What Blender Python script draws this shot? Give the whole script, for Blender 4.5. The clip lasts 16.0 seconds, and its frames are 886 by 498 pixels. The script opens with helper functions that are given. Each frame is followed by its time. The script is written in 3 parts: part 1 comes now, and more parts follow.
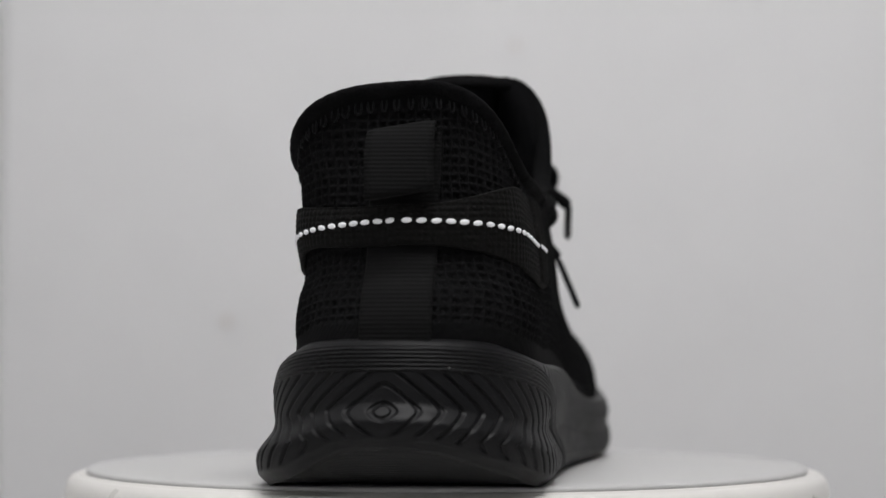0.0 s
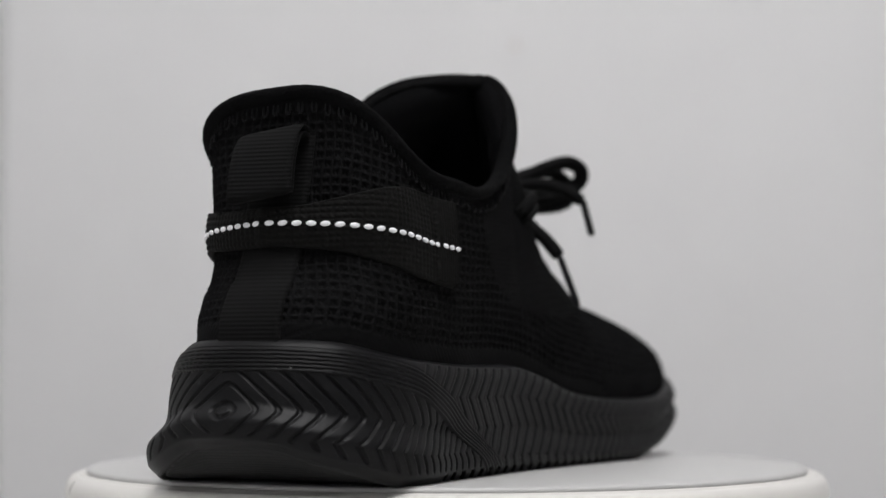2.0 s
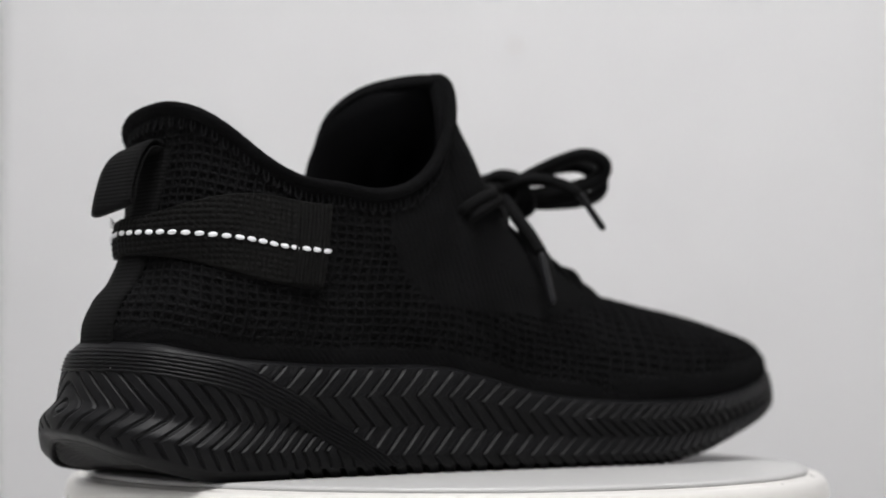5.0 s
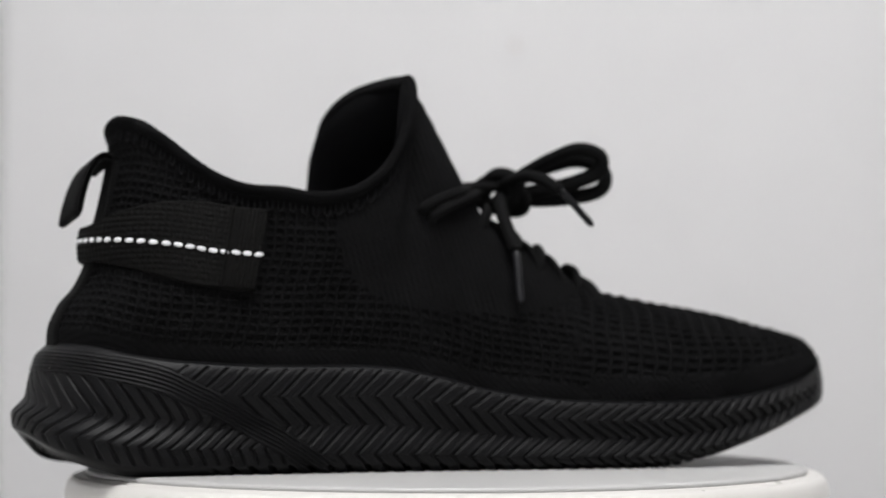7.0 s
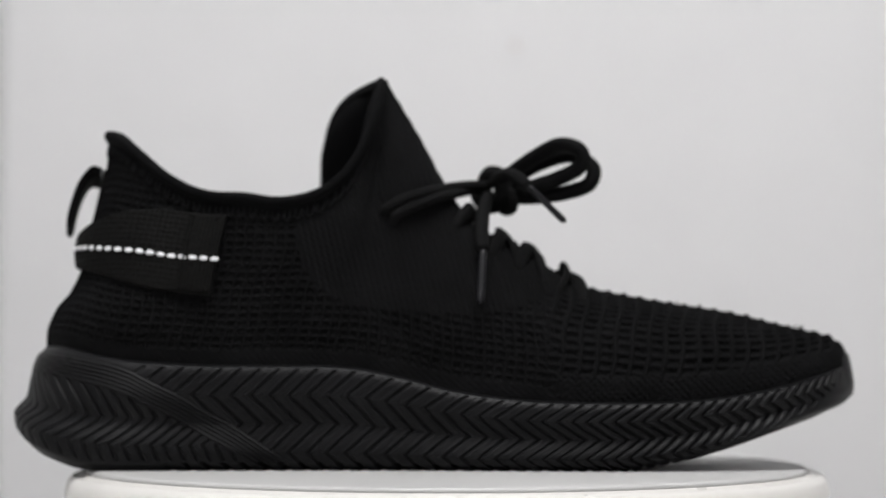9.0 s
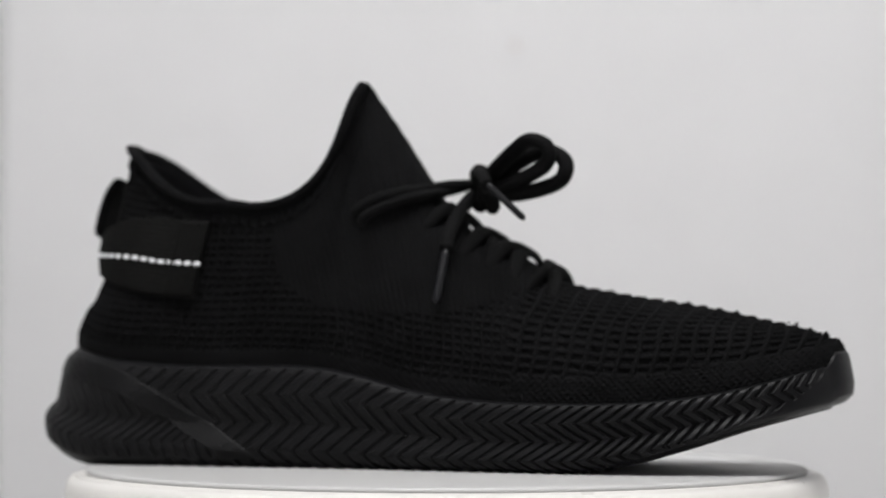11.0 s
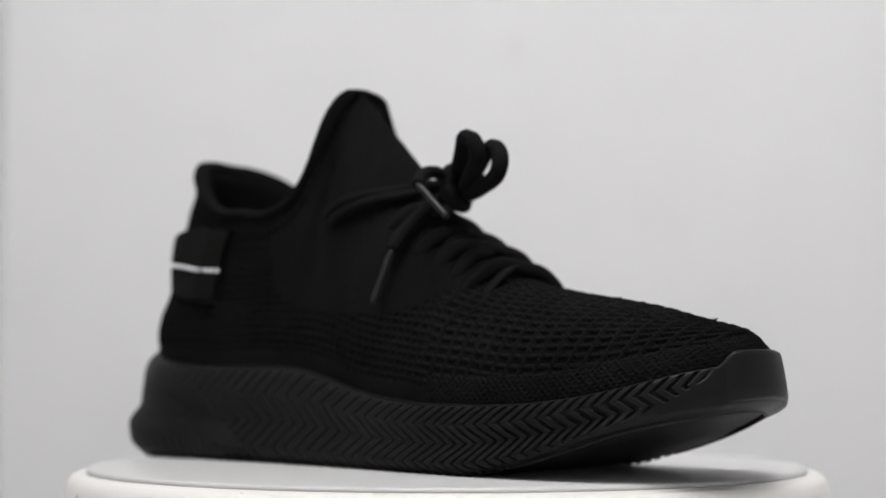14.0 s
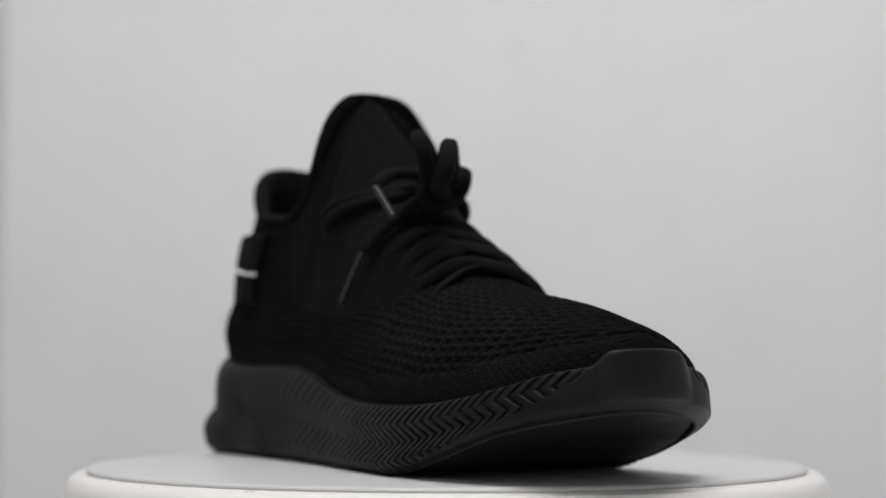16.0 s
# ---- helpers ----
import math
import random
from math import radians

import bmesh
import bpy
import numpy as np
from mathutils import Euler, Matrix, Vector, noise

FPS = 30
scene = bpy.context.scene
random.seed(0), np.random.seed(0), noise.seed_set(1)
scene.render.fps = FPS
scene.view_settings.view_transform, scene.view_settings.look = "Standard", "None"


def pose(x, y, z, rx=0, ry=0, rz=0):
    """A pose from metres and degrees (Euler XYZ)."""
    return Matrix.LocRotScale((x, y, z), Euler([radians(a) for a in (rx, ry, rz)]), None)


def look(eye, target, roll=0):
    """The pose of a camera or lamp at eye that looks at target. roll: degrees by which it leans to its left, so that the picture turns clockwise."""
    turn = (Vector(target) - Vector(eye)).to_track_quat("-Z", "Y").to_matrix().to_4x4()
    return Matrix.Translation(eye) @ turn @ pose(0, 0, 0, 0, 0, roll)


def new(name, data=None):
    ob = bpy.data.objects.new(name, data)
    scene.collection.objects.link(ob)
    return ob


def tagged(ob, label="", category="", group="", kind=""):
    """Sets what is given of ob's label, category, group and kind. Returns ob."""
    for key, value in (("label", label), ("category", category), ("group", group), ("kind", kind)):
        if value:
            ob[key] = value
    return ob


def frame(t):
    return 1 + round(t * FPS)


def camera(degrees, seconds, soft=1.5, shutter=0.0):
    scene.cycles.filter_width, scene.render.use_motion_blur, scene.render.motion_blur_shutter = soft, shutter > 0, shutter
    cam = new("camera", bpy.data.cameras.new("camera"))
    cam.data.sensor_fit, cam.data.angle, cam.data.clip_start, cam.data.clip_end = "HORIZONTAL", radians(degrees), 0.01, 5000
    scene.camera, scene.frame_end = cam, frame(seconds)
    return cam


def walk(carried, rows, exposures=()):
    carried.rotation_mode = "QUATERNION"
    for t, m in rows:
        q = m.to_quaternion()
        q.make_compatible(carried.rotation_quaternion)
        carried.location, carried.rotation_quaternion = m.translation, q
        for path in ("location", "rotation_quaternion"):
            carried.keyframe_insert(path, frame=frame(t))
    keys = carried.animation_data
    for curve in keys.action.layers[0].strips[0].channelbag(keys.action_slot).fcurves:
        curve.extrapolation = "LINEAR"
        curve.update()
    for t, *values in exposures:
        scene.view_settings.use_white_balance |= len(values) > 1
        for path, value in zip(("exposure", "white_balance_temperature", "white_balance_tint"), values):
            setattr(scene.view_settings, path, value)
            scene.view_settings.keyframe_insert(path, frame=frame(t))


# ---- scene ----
SECONDS = 16.0
EYE = (0.0, -0.623, 0.034)
PITCH, YAW, FOV = 4.08, 0.13, 29.3
RATE = 8.957         # turntable, degrees a second, clockwise from above
TURN_AT_START = 81.62  # turn of the shoe at 0 s
SEAT = Vector((0.0, -0.0045, 0.0))  # the shoe stands a little off the axis

cam = camera(FOV, SECONDS, soft=1.6)
cam.data.dof.use_dof = True
cam.data.dof.focus_distance = 0.51
cam.data.dof.aperture_fstop = 8.0
VIEW = pose(*EYE, 90 + PITCH, 0, YAW)
walk(cam, [(0, VIEW), (SECONDS, VIEW)], exposures=[(0.0, -0.30), (1.5, -0.31), (2.5, -0.12), (3.5, -0.01), (4.0, -0.06), (4.8, -0.02), (6.5, -0.01), (8.0, 0.0), (12.5, 0.0), (14.5, 0.02), (15.0, -0.08), (SECONDS, -0.16)])

# ---------------------------------------------------------------- light
world = bpy.data.worlds.new("world")
scene.world = world
world.use_nodes = True
world.node_tree.nodes["Background"].inputs[0].default_value = (0.8, 0.9, 1.0, 1)
world.node_tree.nodes["Background"].inputs[1].default_value = 0.05


def area_lamp(name, eye, target, sx, sy, watts, colour):
    data = bpy.data.lights.new(name, "AREA")
    data.shape, data.size, data.size_y, data.energy, data.color = "RECTANGLE", sx, sy, watts, colour
    ob = new(name, data)
    ob.matrix_world = look(eye, target)
    return ob


LAMP_AT = (0.12, -0.50)  # the ceiling light
area_lamp("ceiling_light_glow", (*LAMP_AT, 1.58), (*LAMP_AT, 0), 0.9, 0.6, 21.3, (0.99, 0.985, 1.0))


# ---------------------------------------------------------------- materials
def material(name, colour, rough=0.6, metal=0.0, spec=0.5, grain=(), bump=(), sheen=0.0, coat=0.0):
    """grain: (scale, amount) pairs of colour variation; bump: (scale, strength, distance) triples."""
    m = bpy.data.materials.new(name)
    m.use_nodes = True
    nt = m.node_tree
    b = nt.nodes["Principled BSDF"]
    b.inputs["Base Color"].default_value = (*colour, 1)
    b.inputs["Roughness"].default_value = rough
    b.inputs["Metallic"].default_value = metal
    b.inputs["Specular IOR Level"].default_value = spec
    b.inputs["Sheen Weight"].default_value = sheen
    b.inputs["Coat Weight"].default_value = coat
    tc = nt.nodes.new("ShaderNodeTexCoord")
    last = None
    for scale, amount in grain:
        n = nt.nodes.new("ShaderNodeTexNoise")
        n.inputs["Scale"].default_value = scale
        n.inputs["Detail"].default_value = 5
        nt.links.new(tc.outputs["Object"], n.inputs["Vector"])
        r = nt.nodes.new("ShaderNodeMapRange")
        r.inputs["From Min"].default_value, r.inputs["From Max"].default_value = 0.3, 0.7
        r.inputs["To Min"].default_value, r.inputs["To Max"].default_value = 1 - amount, 1 + amount
        nt.links.new(n.outputs["Fac"], r.inputs["Value"])
        mix = nt.nodes.new("ShaderNodeMix")
        mix.data_type, mix.blend_type = "RGBA", "MULTIPLY"
        mix.inputs["Factor"].default_value = 1
        if last is None:
            mix.inputs[6].default_value = (*colour, 1)
        else:
            nt.links.new(last, mix.inputs[6])
        nt.links.new(r.outputs["Result"], mix.inputs[7])
        last = mix.outputs[2]
        rr = nt.nodes.new("ShaderNodeMapRange")
        rr.inputs["To Min"].default_value, rr.inputs["To Max"].default_value = max(0.0, rough - 0.08), min(1.0, rough + 0.08)
        nt.links.new(n.outputs["Fac"], rr.inputs["Value"])
        nt.links.new(rr.outputs["Result"], b.inputs["Roughness"])
    if last is not None:
        nt.links.new(last, b.inputs["Base Color"])
    height = None
    for scale, strength, dist in bump:
        n = nt.nodes.new("ShaderNodeTexNoise")
        n.inputs["Scale"].default_value = scale
        n.inputs["Detail"].default_value = 4
        nt.links.new(tc.outputs["Object"], n.inputs["Vector"])
        bp = nt.nodes.new("ShaderNodeBump")
        bp.inputs["Strength"].default_value, bp.inputs["Distance"].default_value = strength, dist
        nt.links.new(n.outputs["Fac"], bp.inputs["Height"])
        if height is not None:
            nt.links.new(height, bp.inputs["Normal"])
        height = bp.outputs["Normal"]
    if height is not None:
        nt.links.new(height, b.inputs["Normal"])
    return m


def add_wave_bump(m, scale, strength, dist, direction="Z", distort=0.0):
    """A fine woven line relief on top of what the material has."""
    nt = m.node_tree
    b = nt.nodes["Principled BSDF"]
    tc = nt.nodes.new("ShaderNodeTexCoord")
    w = nt.nodes.new("ShaderNodeTexWave")
    w.bands_direction = direction
    w.inputs["Scale"].default_value = scale
    w.inputs["Distortion"].default_value = distort
    bp = nt.nodes.new("ShaderNodeBump")
    bp.inputs["Strength"].default_value, bp.inputs["Distance"].default_value = strength, dist
    nt.links.new(tc.outputs["Object"], w.inputs["Vector"])
    nt.links.new(w.outputs["Fac"], bp.inputs["Height"])
    old = b.inputs["Normal"].links
    if old:
        nt.links.new(old[0].from_socket, bp.inputs["Normal"])
    nt.links.new(bp.outputs["Normal"], b.inputs["Normal"])
    return m


KNIT = material("black_knit", (0.0046, 0.0046, 0.0049), 0.92, spec=0.06, grain=[(60, 0.25), (900, 0.35)], bump=[(1500, 0.5, 0.0004)])
add_wave_bump(KNIT, 260, 0.35, 0.0002, "DIAGONAL", 1.5)
BINDING = material("black_binding", (0.0043, 0.0043, 0.0046), 0.93, spec=0.05, grain=[(80, 0.25), (1200, 0.35)], bump=[(260, 0.5, 0.0012), (1100, 0.8, 0.0006)])
LINING = material("black_lining", (0.0034, 0.0034, 0.0038), 0.95, spec=0.05, grain=[(50, 0.25), (800, 0.3)], bump=[(1200, 0.5, 0.0004)])
RUBBER = material("black_foam_rubber", (0.0039, 0.0039, 0.0045), 0.44, spec=0.13, grain=[(45, 0.2), (500, 0.15)], bump=[(900, 0.15, 0.0002)])
CAP = material("smooth_black_rubber", (0.0048, 0.0048, 0.0055), 0.42, spec=0.16, grain=[(35, 0.25), (420, 0.15)], bump=[(300, 0.12, 0.0002)])
# base colour raised above RUBBER to stand in for light bounced off the plate
TREAD = material("bounce_lit_tread_rubber", (0.0075, 0.0076, 0.0078), 0.60, spec=0.18, grain=[(40, 0.25), (500, 0.2)], bump=[(900, 0.15, 0.0002)])
TAPE = material("black_grosgrain", (0.0038, 0.0038, 0.0039), 0.84, spec=0.09, grain=[(90, 0.2)], bump=[(1500, 0.3, 0.0002)])
add_wave_bump(TAPE, 250, 0.35, 0.0003, "Z")
WEB = material("black_webbing", (0.0031, 0.0030, 0.0028), 0.75, spec=0.09, grain=[(70, 0.25), (700, 0.4)], bump=[(700, 0.8, 0.0006)])
LACE = material("black_lace", (0.0038, 0.0038, 0.004), 0.88, spec=0.10, grain=[(150, 0.3)], bump=[(1300, 0.7, 0.0005)])
AGLET = material("aglet_plastic", (0.0065, 0.0065, 0.008), 0.36, spec=0.22, grain=[(200, 0.2)])
STITCHING = material("black_thread", (0.0045, 0.0045, 0.0052), 0.6, spec=0.12, grain=[(500, 0.2)])
THREAD = material("white_thread", (0.82, 0.82, 0.84), 0.7, grain=[(400, 0.12)], bump=[(2500, 0.5, 0.0003)])
PLASTIC = material("white_plastic", (0.63, 0.615, 0.59), 0.3, spec=0.5, grain=[(14, 0.03), (60, 0.02)])
TABLE = material("white_table", (0.76, 0.755, 0.745), 0.5, grain=[(6, 0.03), (80, 0.02)], bump=[(200, 0.1, 0.0004)])
DISC = material("pale_disc_top", (0.44, 0.438, 0.434), 0.42, spec=0.35, grain=[(9, 0.03)])
WALL = material("white_wall_paint", (0.78, 0.78, 0.785), 0.85, grain=[(1.3, 0.02), (9, 0.015)], bump=[(70, 0.15, 0.002)])
SPOT = material("wall_mark", (0.72, 0.685, 0.66), 0.9, grain=[(40, 0.2)])
FLOOR = material("grey_floor", (0.38, 0.36, 0.34), 0.5, grain=[(2, 0.1), (40, 0.1)])
METAL = material("brushed_metal", (0.6, 0.6, 0.6), 0.35, metal=1.0, grain=[(60, 0.1)])
GLOW = bpy.data.materials.new("lamp_diffuser")
GLOW.use_nodes = True
GLOW.node_tree.nodes["Principled BSDF"].inputs["Emission Color"].default_value = (1, 0.985, 0.96, 1)
GLOW.node_tree.nodes["Principled BSDF"].inputs["Emission Strength"].default_value = 6.0


# ---------------------------------------------------------------- mesh helpers
def mesh_from(name, verts, faces, mat, smooth=True):
    me = bpy.data.meshes.new(name)
    me.from_pydata(np.asarray(verts).tolist(), [], [tuple(f) for f in faces])
    me.materials.append(mat)
    if smooth:
        me.polygons.foreach_set("use_smooth", [True] * len(me.polygons))
    me.update()
    return me


def grid_faces(nu, nv, close_u=False, close_v=False, flip=False):
    iu = np.arange(nu if close_u else nu - 1)
    iv = np.arange(nv if close_v else nv - 1)
    a, b = np.meshgrid(iu, iv, indexing="ij")
    a2, b2 = (a + 1) % nu, (b + 1) % nv
    q = np.stack([a * nv + b, a2 * nv + b, a2 * nv + b2, a * nv + b2], -1).reshape(-1, 4)
    return (q[:, ::-1] if flip else q).tolist()


def put(name, me, parent=None, label=""):
    ob = new(name, me)
    if parent is not None:
        ob.parent = parent
    if label:
        tagged(ob, label)
    return ob


def part(name, bm, mat, parent, label=""):
    me = bpy.data.meshes.new(name)
    bm.to_mesh(me)
    bm.free()
    me.materials.append(mat)
    me.polygons.foreach_set("use_smooth", [True] * len(me.polygons))
    return put(name, me, parent, label)


def knots(x, xs, ys):
    """A smooth curve through the knots, with no overshoot."""
    xs, ys, x = np.asarray(xs, float), np.asarray(ys, float), np.asarray(x, float)
    hh = np.diff(xs)
    d = np.diff(ys) / hh
    m = np.zeros_like(ys)
    m[0], m[-1] = d[0], d[-1]
    for i in range(1, len(xs) - 1):
        if d[i - 1] * d[i] > 0:
            w1, w2 = 2 * hh[i] + hh[i - 1], hh[i] + 2 * hh[i - 1]
            m[i] = (w1 + w2) / (w1 / d[i - 1] + w2 / d[i])
    x = np.clip(x, xs[0], xs[-1])
    i = np.clip(np.searchsorted(xs, x, side="right") - 1, 0, len(xs) - 2)
    u = (x - xs[i]) / hh[i]
    return (ys[i] * (1 + 2 * u) * (1 - u) ** 2 + hh[i] * m[i] * u * (1 - u) ** 2
            + ys[i + 1] * u * u * (3 - 2 * u) + hh[i] * m[i + 1] * u * u * (u - 1))


def spline(points, n, closed=False):
    """n points at even steps on a smooth curve through the given points."""
    p = np.asarray(points, float)
    if closed:
        q = np.concatenate([p[-1:], p, p[:2]])
    else:
        q = np.concatenate([2 * p[:1] - p[1:2], p, 2 * p[-1:] - p[-2:-1]])
    out = []
    u = np.linspace(0, 1, 60, endpoint=False)[:, None]
    for i in range(1, len(q) - 2):
        a, b, c, d = q[i - 1], q[i], q[i + 1], q[i + 2]
        out.append(0.5 * (2 * b + (c - a) * u + (2 * a - 5 * b + 4 * c - d) * u ** 2 + (3 * b - a - 3 * c + d) * u ** 3))
    out = np.concatenate(out + [q[-2][None]])
    s = np.concatenate([[0], np.cumsum(np.linalg.norm(np.diff(out, axis=0), axis=1))])
    t = np.linspace(0, s[-1], n, endpoint=not closed)
    return np.stack([np.interp(t, s, out[:, k]) for k in range(p.shape[1])], 1)


def step(x, a, b):
    u = np.clip((np.asarray(x, float) - a) / (b - a), 0, 1)
    return u * u * (3 - 2 * u)


def tube(path, wide, high=None, sides=10, up=(0, 0, 1), twist=0.0, weave=0.0, round_ends=True):
    """A closed tube of oval section along a path; weave: relief of the braid."""
    p = np.asarray(path, float)
    n = len(p)
    high = wide if high is None else high
    tan = np.gradient(p, axis=0)
    tan /= np.linalg.norm(tan, axis=1)[:, None]
    nrm = np.zeros_like(p)
    v = np.asarray(up, float)
    for i in range(n):
        v = v - tan[i] * (v @ tan[i])
        v = v / np.linalg.norm(v)
        nrm[i] = v
    bi = np.cross(tan, nrm)
    ang = np.linspace(0, 2 * math.pi, sides, endpoint=False)
    w, h = np.broadcast_to(wide, n).copy(), np.broadcast_to(high, n).copy()
    if round_ends:
        for k, f in ((0, 0.45), (1, 0.85)):
            for e in (k, n - 1 - k):
                w[e] *= f
                h[e] *= f
    s = np.concatenate([[0], np.cumsum(np.linalg.norm(np.diff(p, axis=0), axis=1))])
    a = ang[None, :] + twist * s[:, None]
    rel = 1 + weave * np.sin(3 * ang[None, :] + s[:, None] * 2200) * np.sin(3 * ang[None, :] - s[:, None] * 2200)
    vv = p[:, None, :] + nrm[:, None, :] * (np.cos(a) * h[:, None] * rel)[..., None] + bi[:, None, :] * (np.sin(a) * w[:, None] * rel)[..., None]
    verts = np.concatenate([vv.reshape(-1, 3), p[:1], p[-1:]])
    faces = grid_faces(n, sides, close_v=True)
    c0, c1 = n * sides, n * sides + 1
    for j in range(sides):
        faces.append([c0, j, (j + 1) % sides])
        faces.append([c1, (n - 1) * sides + (j + 1) % sides, (n - 1) * sides + j])
    return verts, faces


def lathe(profile, n=128):
    """Verts and faces of a turned body; the profile runs from the axis to the axis."""
    pr = np.asarray(profile, float)
    a = np.linspace(0, 2 * math.pi, n, endpoint=False)
    v = np.stack([np.cos(a)[:, None] * pr[None, :, 0], np.sin(a)[:, None] * pr[None, :, 0], np.broadcast_to(pr[None, :, 1], (n, len(pr)))], -1)
    return v.reshape(-1, 3), grid_faces(n, len(pr), close_u=True)


def box_bm(lo, hi, bevel=0.0):
    bm = bmesh.new()
    bmesh.ops.create_cube(bm, size=1)
    for v in bm.verts:
        v.co = Vector([l + (c + 0.5) * (h - l) for c, l, h in zip(v.co, lo, hi)])
    if bevel:
        bmesh.ops.bevel(bm, geom=bm.edges[:], offset=bevel, segments=2, affect="EDGES")
    return bm


def box_thing(name, lo, hi, mat, label, category, kind="", bevel=0.0):
    bm = box_bm(lo, hi, bevel)
    me = bpy.data.meshes.new(name)
    bm.to_mesh(me)
    bm.free()
    me.materials.append(mat)
    return tagged(new(name, me), label, category, kind=kind)


# ---------------------------------------------------------------- the room
WX, EX, SY, NY, Z0, Z1 = -0.40, 2.1, -2.3, 0.90, -0.78, 1.65
box_thing("floor", (WX - 0.1, SY - 0.1, Z0 - 0.1), (EX + 0.1, NY + 0.1, Z0), FLOOR, "plain grey floor of a small studio room", "floor", "structure")
box_thing("wall_north", (WX - 0.1, NY, Z0), (EX + 0.1, NY + 0.1, Z1), WALL, "plain white painted wall behind the turntable", "wall", "structure")
box_thing("wall_west", (WX - 0.1, SY, Z0), (WX, NY, Z1), WALL, "plain white painted side wall", "wall", "structure")
box_thing("wall_east", (EX, SY, Z0), (EX + 0.1, NY, Z1), WALL, "plain white painted side wall", "wall", "structure")
box_thing("wall_south", (WX - 0.1, SY - 0.1, Z0), (EX + 0.1, SY, Z1), WALL, "plain white painted wall", "wall", "structure")
box_thing("ceiling", (WX - 0.1, SY - 0.1, Z1), (EX + 0.1, NY + 0.1, Z1 + 0.1), WALL, "plain white ceiling", "ceiling", "structure")


def wall_mark(x, z, r):
    bm = bmesh.new()
    bmesh.ops.create_circle(bm, cap_ends=True, segments=18, radius=r)
    for v in bm.verts:
        k = 1 + 0.3 * noise.noise(v.co * 300)
        v.co = Vector((x + v.co.x * k, NY - 0.004, z + v.co.y * k))
    me = bpy.data.meshes.new("wall_mark")
    bm.to_mesh(me)
    bm.free()
    me.materials.append(SPOT)
    tagged(new("wall_mark", me), "faint brownish smudge on the white wall", "smudge", group="marks on the wall", kind="structure")


wall_mark(0.062, 0.327, 0.0035)
wall_mark(-0.197, 0.078, 0.005)


def ceiling_light():
    root = tagged(new("ceiling_light"), "rectangular white ceiling light panel, switched on", "lamp")
    root.location = (*LAMP_AT, Z1)
    part("frame", box_bm((-0.48, -0.33, -0.05), (0.48, 0.33, 0.0), 0.006), METAL, root)
    part("diffuser", box_bm((-0.45, -0.30, -0.056), (0.45, 0.30, -0.051)), GLOW, root, "glowing white diffuser")


ceiling_light()


# ---------------------------------------------------------------- stand
def turntable():
    root = tagged(new("turntable"), "round off-white plastic turntable plate with a smooth pale top", "turntable")
    v, f = lathe([(0, -0.026), (0.120, -0.026), (0.132, -0.024), (0.1352, -0.020), (0.1362, -0.012), (0.1361, -0.0075), (0.1353, -0.0045), (0.1340, -0.0028),
                  (0.1327, -0.0022), (0.1320, -0.0024), (0.1314, -0.0024), (0.1308, -0.0018), (0.1300, -0.0016), (0.1292, -0.0022), (0, -0.0020)], 192)
    put("plate", mesh_from("plate", v, f, PLASTIC), root, "off-white plastic plate with a rounded rim")
    v, f = lathe([(0, -0.0021), (0.1287, -0.0021), (0.1289, -0.0009), (0.1283, -0.0003), (0.1260, 0.0), (0.06, 0.0), (0, 0.0)], 192)
    put("top_disc", mesh_from("top_disc", v, f, DISC), root, "smooth pale grey top disc")
    return root


def table():
    root = tagged(new("table"), "plain white table that carries the turntable", "table")
    part("tabletop", box_bm((-.36, -.52, -.054), (.62, .15, -.026), .004), TABLE, root)
    for x in (-.32, .58):
        for y in (-.48, .11):
            part("leg", box_bm((x - .022, y - .022, Z0), (x + .022, y + .022, -.054), .003), TABLE, root)


PLATE = turntable()
table()

# ---------------------------------------------------------------- the shoe: its lines (x to the toe, y to its left, z up)
EDGE = [(.1437, -.005), (.1400, -.0205), (.1275, -.0343), (.105, -.0425), (.075, -.0464), (.04, -.0453), (.0, -.0410), (-.04, -.0385), (-.08, -.0387),
        (-.11, -.0370), (-.130, -.0287), (-.1403, -.0148), (-.1435, .0008), (-.1398, .0150), (-.1290, .0279), (-.11, .0363), (-.08, .0376), (-.04, .0373),
        (0, .039), (.04, .0405), (.075, .0385), (.105, .0348), (.1275, .0243), (.1388, .0108)]
NU = 2160
OUTLINE = spline(EDGE, NU, closed=True)
TAN = np.roll(OUTLINE, -1, 0) - np.roll(OUTLINE, 1, 0)
TAN /= np.linalg.norm(TAN, axis=1)[:, None]
OUT = np.stack([TAN[:, 1], -TAN[:, 0]], 1)
if (OUT[0] @ np.array([1.0, 0])) < 0:
    OUT = -OUT
ARC = np.concatenate([[0], np.cumsum(np.linalg.norm(np.diff(OUTLINE, axis=0), axis=1))])
HEEL = int(np.argmin(OUTLINE[:, 0]))
FROM_HEEL = np.abs(ARC - ARC[HEEL])  # way round the edge from the heel, on both sides


def cap_weight(x, y):
    """1 on the toe cap, 0 elsewhere."""
    return step(x, .1382, .1414)


def sole_top(x):
    return knots(x, [-.1445, -.135, -.123, -.104, -.075, -.047, -.034, -.018, .001, .02, .039, .058, .077, .096, .1155, .132, .146],
                 [.0430, .0422, .0397, .0370, .0357, .0357, .0350, .0321, .0273, .0245, .0232, .0230, .0234, .0252, .0289, .0334, .0372])


